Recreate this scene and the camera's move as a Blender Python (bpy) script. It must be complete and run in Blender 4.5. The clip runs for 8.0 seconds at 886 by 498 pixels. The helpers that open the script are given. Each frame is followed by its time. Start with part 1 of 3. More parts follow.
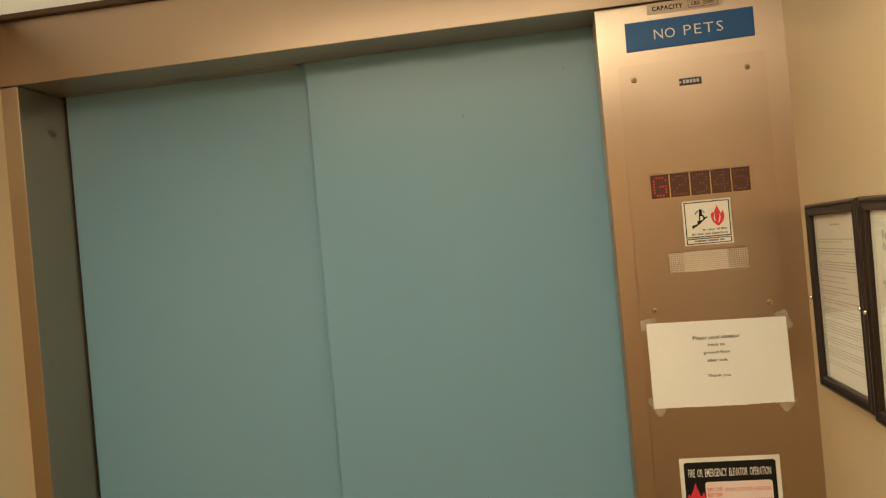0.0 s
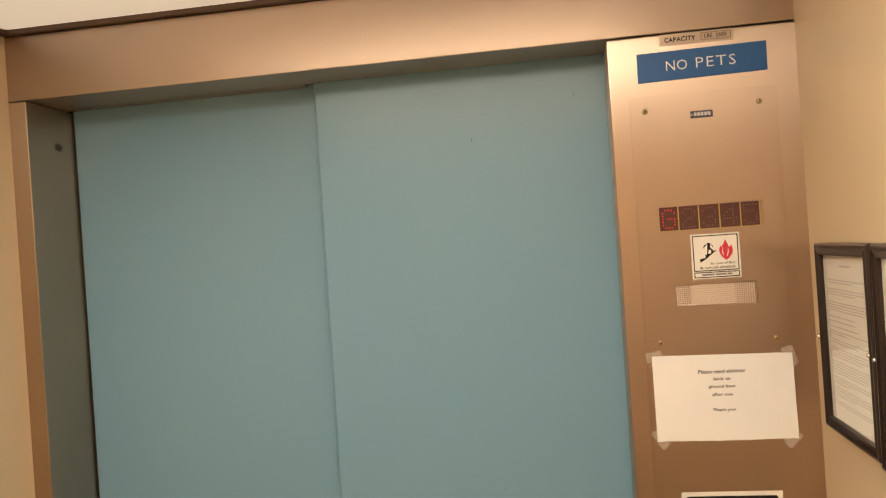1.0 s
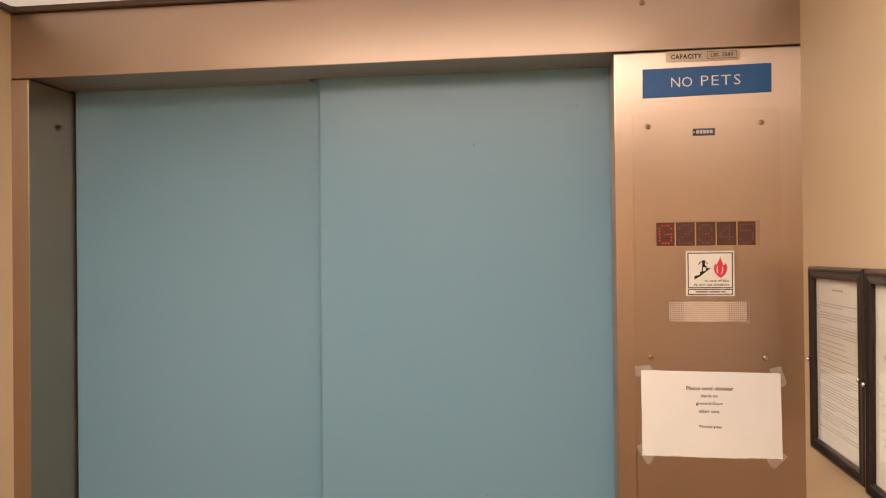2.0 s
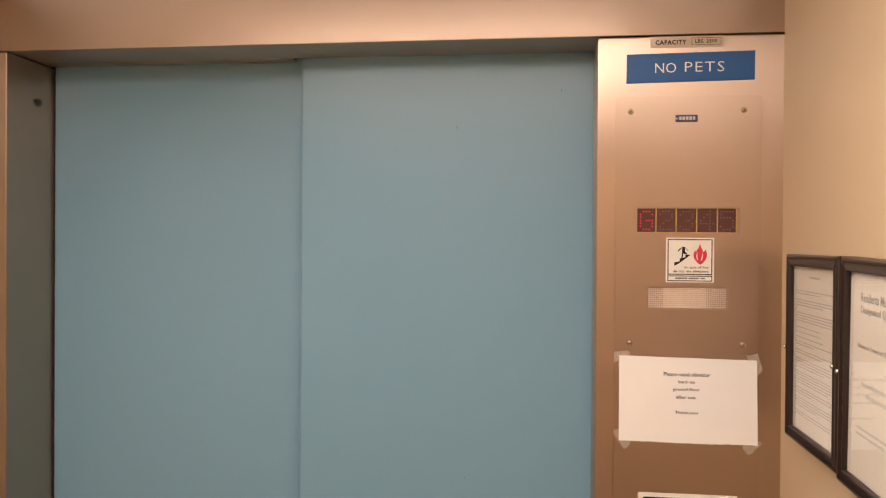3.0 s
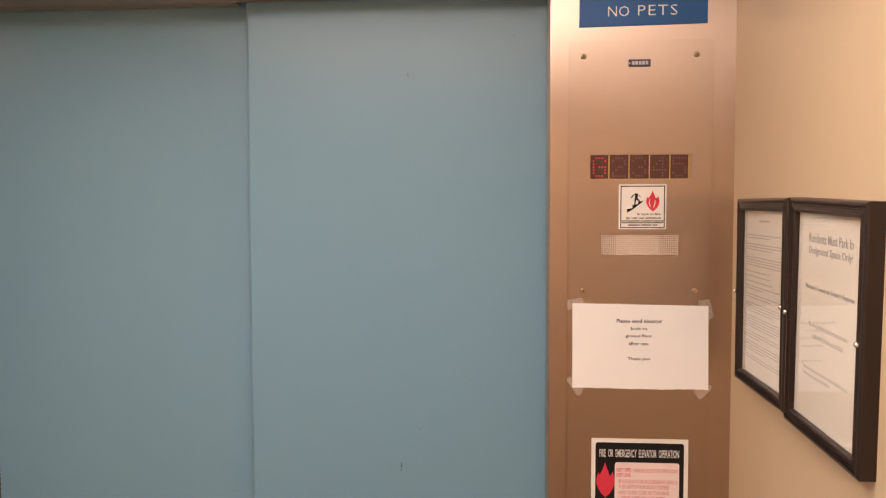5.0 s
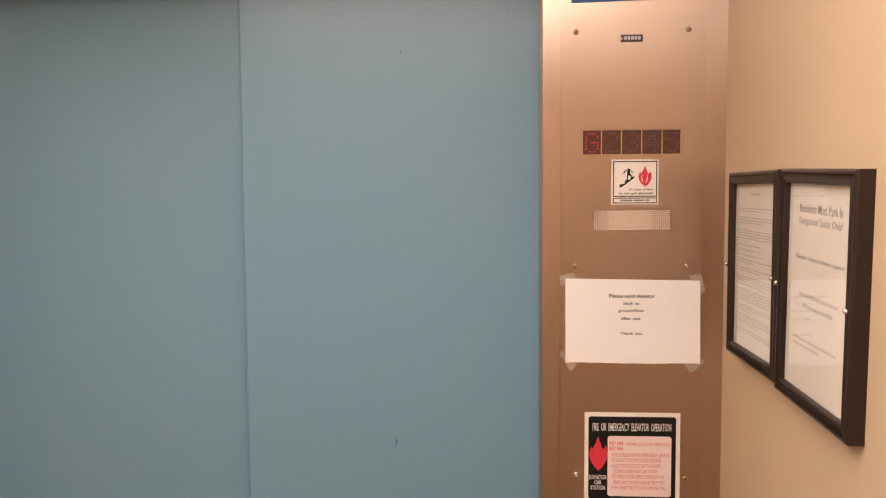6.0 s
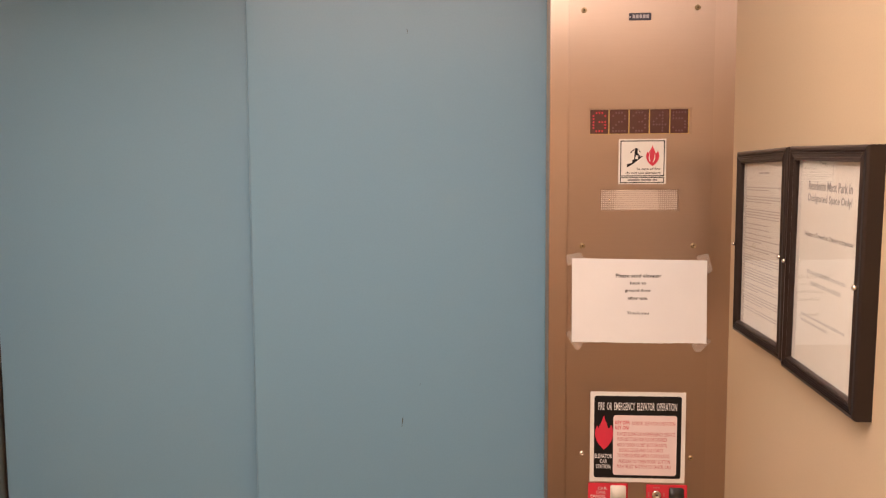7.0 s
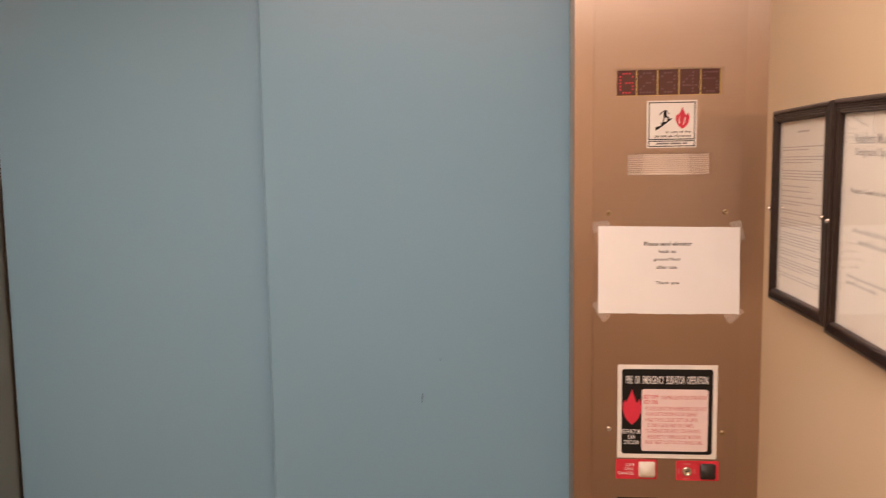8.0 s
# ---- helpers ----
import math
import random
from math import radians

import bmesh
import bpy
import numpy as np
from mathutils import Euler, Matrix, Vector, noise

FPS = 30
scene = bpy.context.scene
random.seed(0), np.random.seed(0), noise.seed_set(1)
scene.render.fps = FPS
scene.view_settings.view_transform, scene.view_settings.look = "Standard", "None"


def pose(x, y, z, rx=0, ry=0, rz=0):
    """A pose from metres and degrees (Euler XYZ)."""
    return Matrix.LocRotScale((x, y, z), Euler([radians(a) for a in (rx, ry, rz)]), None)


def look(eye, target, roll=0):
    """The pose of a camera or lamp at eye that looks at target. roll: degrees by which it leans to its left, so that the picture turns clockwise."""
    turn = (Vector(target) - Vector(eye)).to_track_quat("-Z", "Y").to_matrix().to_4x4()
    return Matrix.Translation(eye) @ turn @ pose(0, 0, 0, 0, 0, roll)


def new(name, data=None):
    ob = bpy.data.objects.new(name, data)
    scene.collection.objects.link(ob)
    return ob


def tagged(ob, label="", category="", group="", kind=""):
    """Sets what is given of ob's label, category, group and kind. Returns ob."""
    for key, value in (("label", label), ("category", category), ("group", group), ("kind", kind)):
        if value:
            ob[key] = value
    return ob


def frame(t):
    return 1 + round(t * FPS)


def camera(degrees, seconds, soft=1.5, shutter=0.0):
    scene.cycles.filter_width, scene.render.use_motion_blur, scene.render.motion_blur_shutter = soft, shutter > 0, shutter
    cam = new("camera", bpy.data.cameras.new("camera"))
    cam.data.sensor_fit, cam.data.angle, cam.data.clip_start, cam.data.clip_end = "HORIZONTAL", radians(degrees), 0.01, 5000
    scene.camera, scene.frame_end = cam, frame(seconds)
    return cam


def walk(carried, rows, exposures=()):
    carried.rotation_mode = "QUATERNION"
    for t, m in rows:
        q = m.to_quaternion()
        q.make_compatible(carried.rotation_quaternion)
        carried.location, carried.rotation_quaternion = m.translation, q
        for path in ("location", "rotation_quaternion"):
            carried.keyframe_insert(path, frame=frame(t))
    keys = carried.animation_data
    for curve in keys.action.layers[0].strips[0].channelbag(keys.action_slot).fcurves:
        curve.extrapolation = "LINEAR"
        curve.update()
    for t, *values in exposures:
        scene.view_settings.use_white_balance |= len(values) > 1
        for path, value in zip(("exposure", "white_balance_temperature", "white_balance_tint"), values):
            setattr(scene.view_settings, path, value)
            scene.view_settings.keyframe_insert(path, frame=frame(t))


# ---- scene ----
cam = camera(57.3, 8.0, soft=1.2, shutter=0.5)
PATH = [
    (0, (-0.087, -1.579, 1.695), (-0.393, 0.398, 1.701), -5.1),
    (0.2, (-0.084, -1.578, 1.7), (-0.397, 0.397, 1.718), -5.4),
    (0.5, (-0.096, -1.584, 1.707), (-0.398, 0.393, 1.741), -4.3),
    (1, (-0.094, -1.575, 1.753), (-0.403, 0.401, 1.753), -3.9),
    (1.2, (-0.105, -1.575, 1.76), (-0.403, 0.403, 1.755), -2.9),
    (2.3, (-0.109, -1.58, 1.743), (-0.394, 0.399, 1.762), -0.3),
    (2.5, (-0.098, -1.58, 1.745), (-0.382, 0.399, 1.751), -0.1),
    (3, (-0.096, -1.572, 1.734), (-0.347, 0.412, 1.72), 0.4),
    (3.5, (-0.089, -1.567, 1.733), (-0.327, 0.419, 1.715), 0.2),
    (4, (-0.086, -1.566, 1.743), (-0.292, 0.423, 1.716), -0.2),
    (4.5, (-0.092, -1.554, 1.71), (-0.257, 0.438, 1.643), 0.1),
    (4.7, (-0.082, -1.546, 1.712), (-0.244, 0.446, 1.624), -0.0),
    (5.8, (-0.082, -1.548, 1.696), (-0.217, 0.443, 1.562), -0.4),
    (6, (-0.081, -1.552, 1.691), (-0.22, 0.438, 1.549), -0.4),
    (6.5, (-0.083, -1.555, 1.684), (-0.224, 0.434, 1.529), -0.3),
    (7, (-0.086, -1.554, 1.679), (-0.235, 0.433, 1.502), -0.3),
    (7.5, (-0.091, -1.538, 1.657), (-0.232, 0.447, 1.457), -0.2),
    (7.8, (-0.083, -1.516, 1.653), (-0.248, 0.465, 1.437), -0.6),
    (8, (-0.103, -1.502, 1.641), (-0.286, 0.478, 1.432), -0.8),
]
EXPOSURE = [(0.0, -0.17, 6520, -8), (0.2, 0.06, 6530, -5), (0.5, 0.18, 6450, -3), (1.0, 0.2, 6150, 4), (2.5, 0.18, 5780, 13), (4.5, 0.18, 5730, 16), (6.5, 0.18, 5800, 19), (8.0, 0.17, 5910, 22)]
walk(cam, [(t, look(eye, target, roll)) for t, eye, target, roll in PATH], EXPOSURE)

# ---- light: a closed lift car, lit by its recessed ceiling tray and a glow added to the sheet ----
world = bpy.data.worlds.new("world")
world.use_nodes = True
world.node_tree.nodes["Background"].inputs[0].default_value = (0.02, 0.02, 0.02, 1)
world.node_tree.nodes["Background"].inputs[1].default_value = 0.5
scene.world = world
LAMP_COLOUR = (1.0, 0.80, 0.60)
GLOW, SHEET_GLOW = 6.7, 0.42            # radiance of the diffuser in the light tray, and the glow added to the sheet round it

# the plan: x along the door wall, y = 0 the face of the columns, the car lies at y < 0
XL, XR, XJ = -1.258, 0.340, -1.218     # west wall, east wall, jamb of the opening
YB = -2.15                             # back wall
HEAD, FASCIA, CEIL = 2.13, 2.268, 2.279
TRAY_TOP = 0.15                        # the car roof over the dropped ceiling
Y_RIGHT, Y_LEFT = 0.127, 0.162         # faces of the near and the far door leaf


# ---- helpers of this scene ----
def empty_at(name, x, y, z, label="", category="", group="", kind=""):
    ob = new(name)
    ob.location = (x, y, z)
    return tagged(ob, label, category, group, kind)


def mesh_of(name, bm):
    me = bpy.data.meshes.new(name)
    bmesh.ops.recalc_face_normals(bm, faces=bm.faces)
    bm.to_mesh(me)
    bm.free()
    return me


def part(name, bm, material, parent=None, label="", smooth=False):
    """Links bm (or a mesh) as one mesh object, in world coordinates, under parent."""
    me = mesh_of(name, bm) if isinstance(bm, bmesh.types.BMesh) else bm
    me.materials.clear()
    me.materials.append(material)
    for p in me.polygons:
        p.use_smooth = smooth
    ob = new(name, me)
    if parent:
        ob.parent = parent
        if parent.type == "EMPTY":
            ob.matrix_parent_inverse = parent.matrix_basis.inverted()
    return tagged(ob, label)


def box(x0, x1, y0, y1, z0, z1, bevel=0.0, segments=2, bm=None):
    b = bmesh.new()
    bmesh.ops.create_cube(b, size=1)
    for v in b.verts:
        v.co = ((x0 + x1) / 2 + v.co.x * (x1 - x0), (y0 + y1) / 2 + v.co.y * (y1 - y0), (z0 + z1) / 2 + v.co.z * (z1 - z0))
    if bevel:
        bmesh.ops.bevel(b, geom=b.edges[:], offset=bevel, segments=segments, affect="EDGES", profile=0.6)
    return joined(bm, b)


def joined(bm, b):
    if bm is None:
        return b
    me = bpy.data.meshes.new("join")
    b.to_mesh(me)
    b.free()
    bm.from_mesh(me)
    bpy.data.meshes.remove(me)
    return bm


def round_rect(x0, x1, z0, z1, r, n=5):
    pts = []
    for cx, cz, a in ((x1 - r, z1 - r, 0), (x0 + r, z1 - r, 90), (x0 + r, z0 + r, 180), (x1 - r, z0 + r, 270)):
        for i in range(n + 1):
            t = radians(a + 90 * i / n)
            pts.append((cx + r * math.cos(t), cz + r * math.sin(t)))
    return pts


def slab(outline, y0, y1, holes=(), bevel=0.0, bm=None):
    """A flat piece in the xz plane, its face at y0 and its back at y1, with through holes."""
    b = bmesh.new()
    edges = []
    for loop in (outline, *holes):
        vs = [b.verts.new((x, y0, z)) for x, z in loop]
        edges += [b.edges.new((vs[i], vs[(i + 1) % len(vs)])) for i in range(len(vs))]
    rim = edges[:len(outline)]
    if holes:
        bmesh.ops.triangle_fill(b, edges=edges, use_beauty=True, normal=(0, -1, 0))
    else:
        bmesh.ops.contextual_create(b, geom=edges)
    made = bmesh.ops.extrude_face_region(b, geom=b.faces[:], use_keep_orig=True)
    for v in made["geom"]:
        if isinstance(v, bmesh.types.BMVert):
            v.co.y = y1
    bmesh.ops.recalc_face_normals(b, faces=b.faces)
    if bevel:
        front = [e for e in b.edges if all(abs(v.co.y - y0) < 1e-6 for v in e.verts) and e.calc_face_angle(0) > 1.0]
        bmesh.ops.bevel(b, geom=front, offset=bevel, segments=2, affect="EDGES")
    return joined(bm, b)


def turned(profile, cx, cz, y, n=20, bm=None):
    """A lathe piece about the y axis: profile rows of (radius, height out of the wall)."""
    b = bmesh.new()
    rings = []
    for r, h in profile:
        if r < 1e-6:
            rings.append([b.verts.new((cx, y - h, cz))])
        else:
            rings.append([b.verts.new((cx + r * math.cos(2 * math.pi * i / n), y - h, cz + r * math.sin(2 * math.pi * i / n))) for i in range(n)])
    for a, c in zip(rings, rings[1:]):
        for i in range(n):
            j = (i + 1) % n
            if len(a) == 1:
                b.faces.new((a[0], c[i], c[j]))
            elif len(c) == 1:
                b.faces.new((a[i], a[j], c[0]))
            else:
                b.faces.new((a[i], a[j], c[j], c[i]))
    return joined(bm, b)


def words(body, x0, x1, z0, z1, y, weight=0.0, depth=0.0003, bm=None, spacing=1.0):
    """Lettering in the built-in font, filling the rectangle x0..x1, z0..z1, its back on the plane y."""
    cu = bpy.data.curves.new("words", "FONT")
    cu.body, cu.resolution_u, cu.offset, cu.extrude, cu.space_character = body, 2, weight, 0.01, spacing
    ob = new("words", cu)
    bpy.context.view_layer.update()
    me = bpy.data.meshes.new_from_object(ob.evaluated_get(bpy.context.evaluated_depsgraph_get()))
    bpy.data.objects.remove(ob)
    bpy.data.curves.remove(cu)
    co = np.array([v.co for v in me.vertices])
    lo, hi = co.min(axis=0), co.max(axis=0)
    b = bmesh.new()
    b.from_mesh(me)
    bpy.data.meshes.remove(me)
    for v in b.verts:
        u, w = (v.co.x - lo[0]) / (hi[0] - lo[0]), (v.co.y - lo[1]) / (hi[1] - lo[1])
        v.co = (x0 + u * (x1 - x0), y - depth * (1 if v.co.z > 0 else 0), z0 + w * (z1 - z0))
    return joined(bm, b)


def bars(rows, y, depth=0.0003):
    """Plain bars in place of writing: rows of x0, x1, z0, z1."""
    b = bmesh.new()
    for x0, x1, z0, z1 in rows:
        box(x0, x1, y - depth, y, z0, z1, bm=b)
    return b


# ---- materials ----
def material(name, colour, rough=0.5, metal=0.0, grain=0.0, grain_scale=(40, 40, 40), bump=0.0, blotch=0.0, blotch_scale=3.0, coat=0.0, rough_var=0.0, spec=0.5):
    """A surface with fine grain and broad blotches in its colour, relief and gloss."""
    m = bpy.data.materials.new(name)
    m.use_nodes = True
    nt = m.node_tree
    bsdf = nt.nodes["Principled BSDF"]
    bsdf.inputs["Base Color"].default_value = (*colour, 1)
    bsdf.inputs["Roughness"].default_value = rough
    bsdf.inputs["Metallic"].default_value = metal
    bsdf.inputs["Coat Weight"].default_value = coat
    bsdf.inputs["Specular IOR Level"].default_value = spec
    where = nt.nodes.new("ShaderNodeTexCoord")
    scaled = nt.nodes.new("ShaderNodeMapping")
    scaled.inputs["Scale"].default_value = grain_scale
    fine = nt.nodes.new("ShaderNodeTexNoise")
    fine.inputs["Scale"].default_value = 1.0
    fine.inputs["Detail"].default_value = 4
    broad = nt.nodes.new("ShaderNodeTexNoise")
    broad.inputs["Scale"].default_value = blotch_scale
    broad.inputs["Detail"].default_value = 5
    nt.links.new(where.outputs["Object"], scaled.inputs["Vector"])
    nt.links.new(scaled.outputs["Vector"], fine.inputs["Vector"])
    nt.links.new(where.outputs["Object"], broad.inputs["Vector"])
    last = None
    for tex, amount in ((fine, grain), (broad, blotch)):
        if amount:
            ramp = nt.nodes.new("ShaderNodeMapRange")
            ramp.inputs["From Min"].default_value, ramp.inputs["From Max"].default_value = 0.15, 0.85
            ramp.inputs["To Min"].default_value, ramp.inputs["To Max"].default_value = 1 - amount, 1 + amount
            nt.links.new(tex.outputs["Fac"], ramp.inputs["Value"])
            mix = nt.nodes.new("ShaderNodeVectorMath")
            mix.operation = "SCALE"
            if last:
                nt.links.new(last, mix.inputs[0])
            else:
                mix.inputs[0].default_value = colour
            nt.links.new(ramp.outputs["Result"], mix.inputs["Scale"])
            last = mix.outputs["Vector"]
    if last:
        nt.links.new(last, bsdf.inputs["Base Color"])
    if rough_var:
        gloss = nt.nodes.new("ShaderNodeMapRange")
        gloss.inputs["From Min"].default_value, gloss.inputs["From Max"].default_value = 0.15, 0.85
        gloss.inputs["To Min"].default_value, gloss.inputs["To Max"].default_value = rough - rough_var, rough + rough_var
        nt.links.new(broad.outputs["Fac"], gloss.inputs["Value"])
        nt.links.new(gloss.outputs["Result"], bsdf.inputs["Roughness"])
    if bump:
        relief = nt.nodes.new("ShaderNodeBump")
        relief.inputs["Strength"].default_value = bump
        relief.inputs["Distance"].default_value = 0.001
        nt.links.new(fine.outputs["Fac"], relief.inputs["Height"])
        nt.links.new(relief.outputs["Normal"], bsdf.inputs["Normal"])
    return m


def brushed(m, grain, amount=0.7):
    """Makes a brushed metal's gloss spread across its grain, on faces of any direction."""
    nt = m.node_tree
    facing, along, across = nt.nodes.new("ShaderNodeNewGeometry"), nt.nodes.new("ShaderNodeCombineXYZ"), nt.nodes.new("ShaderNodeVectorMath")
    across.operation = "CROSS_PRODUCT"
    for k in range(3):
        along.inputs[k].default_value = grain[k]
    nt.links.new(facing.outputs["True Normal"], across.inputs[0])
    nt.links.new(along.outputs["Vector"], across.inputs[1])
    bsdf = nt.nodes["Principled BSDF"]
    bsdf.inputs["Anisotropic"].default_value = amount
    nt.links.new(across.outputs["Vector"], bsdf.inputs["Tangent"])
    return m


def glowing(name, colour, strength):
    m = bpy.data.materials.new(name)
    m.use_nodes = True
    bsdf = m.node_tree.nodes["Principled BSDF"]
    bsdf.inputs["Base Color"].default_value = (*colour, 1)
    bsdf.inputs["Emission Color"].default_value = (*colour, 1)
    bsdf.inputs["Emission Strength"].default_value = strength
    return m


def clear(name, colour, rough, ior=1.45):
    m = bpy.data.materials.new(name)
    m.use_nodes = True
    bsdf = m.node_tree.nodes["Principled BSDF"]
    bsdf.inputs["Base Color"].default_value = (*colour, 1)
    bsdf.inputs["Roughness"].default_value = rough
    bsdf.inputs["IOR"].default_value = ior
    bsdf.inputs["Transmission Weight"].default_value = 1.0
    return m


STEEL = (0.52, 0.415, 0.338)
steel_up = material("brushed_steel_upright", STEEL, 0.34, 1.0, 0.03, (1500, 1500, 12), 0.04, 0.06, 3.0, rough_var=0.05)
steel_flat = material("brushed_steel_level", STEEL, 0.37, 1.0, 0.03, (12, 1500, 1500), 0.05, 0.07, 3.0, rough_var=0.05)
steel_plate = material("brushed_steel_faceplate", (0.50, 0.398, 0.324), 0.37, 1.0, 0.03, (14, 1500, 1500), 0.03, 0.06, 4.0, rough_var=0.05)
steel_jamb = material("brushed_steel_jamb", (0.47, 0.372, 0.285), 0.33, 1.0, 0.03, (1500, 1500, 12), 0.04, 0.04, 3.0)
for metal, grain, amount in ((steel_jamb, (0, 0, 1), 0.6), (steel_up, (0, 0, 1), 0.88), (steel_plate, (0, 0, 1), 0.86), (steel_flat, (1, 0, 0), 0.6)):
    brushed(metal, grain, amount)
chrome = material("bright_metal", (0.75, 0.70, 0.62), 0.18, 1.0, 0.1, (200, 200, 200))
brass = material("dull_brass_screw", (0.45, 0.36, 0.22), 0.3, 1.0, 0.15, (300, 300, 300))
door_blue = material("blue_baked_enamel", (0.172, 0.325, 0.452), 0.30, 0.0, 0.03, (260, 260, 260), 0.06, 0.025, 1.2)
laminate = material("cream_wall_laminate", (0.575, 0.452, 0.297), 0.42, 0.0, 0.03, (300, 300, 300), 0.08, 0.05, 2.4, rough_var=0.04)
back_lam = material("tan_back_laminate", (0.62, 0.475, 0.355), 0.45, 0.0, 0.06, (60, 60, 8), 0.05, 0.06, 2.0)
back_upper = material("light_tan_back_laminate", (0.71, 0.56, 0.42), 0.45, 0.0, 0.06, (60, 60, 8), 0.05, 0.06, 2.0)
tray_white = material("white_tray_paint", (0.78, 0.76, 0.72), 0.6, 0.0, 0.03, (200, 200, 200), 0.05, 0.03, 4.0)
trim_brown = material("dark_brown_trim", (0.09, 0.05, 0.03), 0.5, 0.0, 0.1, (80, 80, 80), 0.1)
vinyl = material("beige_vinyl_floor", (0.30, 0.24, 0.18), 0.5, 0.0, 0.15, (120, 120, 120), 0.1, 0.15, 3.0)
sill_metal = material("worn_aluminium_sill", (0.45, 0.44, 0.42), 0.45, 1.0, 0.15, (10, 400, 400), 0.2)
black_gap = material("black_shaft_darkness", (0.012, 0.012, 0.013), 0.8, 0.0, 0.3, (40, 40, 40))
strip_black = material("black_gap_strip", (0.02, 0.02, 0.02), 0.6, 0.0, 0.2, (200, 200, 200))
sign_blue = material("blue_engraved_plastic", (0.018, 0.105, 0.33), 0.45, 0.0, 0.05, (500, 500, 500), 0.08, 0.05, 20.0)
white_ink = material("white_lettering", (0.80, 0.80, 0.78), 0.5, 0.0, 0.04, (400, 400, 400))
black_ink = material("black_ink", (0.010, 0.009, 0.009), 0.6, 0.0, 0.2, (400, 400, 400), spec=0.2)
grey_ink = material("grey_print", (0.20, 0.19, 0.19), 0.6, 0.0, 0.2, (400, 400, 400))
worn_print = material("worn_grey_print", (0.40, 0.37, 0.33), 0.6, 0.0, 0.2, (400, 400, 400))
faint_ink = material("faint_print", (0.33, 0.30, 0.28), 0.6, 0.0, 0.2, (400, 400, 400))
red_ink = material("red_ink", (0.62, 0.03, 0.06), 0.45, 0.0, 0.06, (400, 400, 400))
pink_ink = material("faded_red_print", (0.55, 0.13, 0.13), 0.5, 0.0, 0.1, (400, 400, 400))
tin = material("etched_tin_plate", (0.50, 0.41, 0.34), 0.42, 0.6, 0.05, (600, 600, 20), 0.1, 0.06, 20.0)
sticker_white = material("white_vinyl", (0.78, 0.75, 0.70), 0.4, 0.0, 0.03, (300, 300, 300), 0.03, 0.04, 30.0)
sticker_rose = material("pale_pink_vinyl", (0.80, 0.66, 0.64), 0.4, 0.0, 0.03, (300, 300, 300), 0.03, 0.04, 30.0)
paper = material("white_printer_paper", (0.80, 0.79, 0.78), 0.75, 0.0, 0.02, (500, 500, 500), 0.08, 0.03, 12.0)
tape_mat = material("matte_clear_tape", (0.86, 0.80, 0.74), 0.35, 0.0, 0.05, (300, 300, 300), 0.1, 0.08, 60.0)
tape_mat.node_tree.nodes["Principled BSDF"].inputs["Alpha"].default_value = 0.15
frame_brown = material("dark_brown_moulding", (0.016, 0.008, 0.006), 0.36, 0.0, 0.12, (60, 60, 400), 0.08, 0.1, 10.0)
aged_paper = material("cream_notice_paper", (0.62, 0.575, 0.50), 0.75, 0.0, 0.02, (500, 500, 500), 0.08, 0.04, 9.0)
board_beige = material("beige_backing_board", (0.62, 0.56, 0.47), 0.7, 0.0, 0.05, (300, 300, 300), 0.1, 0.04, 12.0)
display_back = material("dark_red_filter", (0.085, 0.030, 0.026), 0.18, 0.0, 0.05, (300, 300, 300))
gold_strip = material("brass_divider", (0.62, 0.46, 0.16), 0.35, 0.6, 0.05, (200, 200, 200))
dot_off = material("unlit_dot", (0.125, 0.055, 0.066), 0.4, 0.0, 0.05, (300, 300, 300))
dot_on = glowing("lit_red_dot", (0.58, 0.02, 0.04), 0.12)
lens_groove_shade = material("lens_bed", (0.30, 0.22, 0.17), 0.5, 0.0, 0.1, (200, 200, 200))
lens_mat = material("ribbed_clear_plastic", (0.60, 0.485, 0.40), 0.22, 0.0, 0.04, (300, 300, 300), 0.0, 0.08, 30.0, coat=0.2)
badge_navy = material("navy_enamel", (0.045, 0.045, 0.075), 0.35, 0.0, 0.1, (300, 300, 300))
badge_pale = material("pale_enamel", (0.46, 0.45, 0.50), 0.4, 0.0, 0.08, (300, 300, 300))
button_white = material("ivory_button", (0.72, 0.68, 0.60), 0.35, 0.0, 0.04, (200, 200, 200), 0.03, 0.06, 40.0)
button_black = material("black_button", (0.03, 0.028, 0.027), 0.35, 0.0, 0.15, (200, 200, 200))
plate_red = material("red_engraved_plastic", (0.60, 0.03, 0.05), 0.4, 0.0, 0.05, (400, 400, 400), 0.05, 0.06, 40.0)
glass = clear("thin_acrylic", (0.97, 0.97, 0.96), 0.02, 1.24)
smudge_mat = material("greasy_smudge", (0.05, 0.04, 0.03), 0.5, 0.0, 0.4, (160, 160, 160), 0.0, 0.2, 40.0)
smudge_mat.node_tree.nodes["Principled BSDF"].inputs["Alpha"].default_value = 0.05
scuff_mat = material("dark_scuff", (0.06, 0.09, 0.10), 0.6, 0.0, 0.3, (300, 300, 300))


# even emission is added to brighten the sheet; no lamp stands behind it
ceiling_mat = material("cream_sheet_added_glow", (0.80, 0.76, 0.68), 0.6, 0.0, 0.10, (170, 300, 100), 0.4, 0.03, 2.0)
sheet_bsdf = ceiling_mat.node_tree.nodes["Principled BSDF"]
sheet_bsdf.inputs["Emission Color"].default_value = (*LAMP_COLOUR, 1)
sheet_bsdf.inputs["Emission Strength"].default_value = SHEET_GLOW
roof_mat = material("cream_roof_paint", (0.84, 0.80, 0.72), 0.7, 0.0, 0.05, (170, 300, 100), 0.2, 0.03, 2.0)
tray_glow = glowing("lit_prismatic_diffuser", LAMP_COLOUR, GLOW)

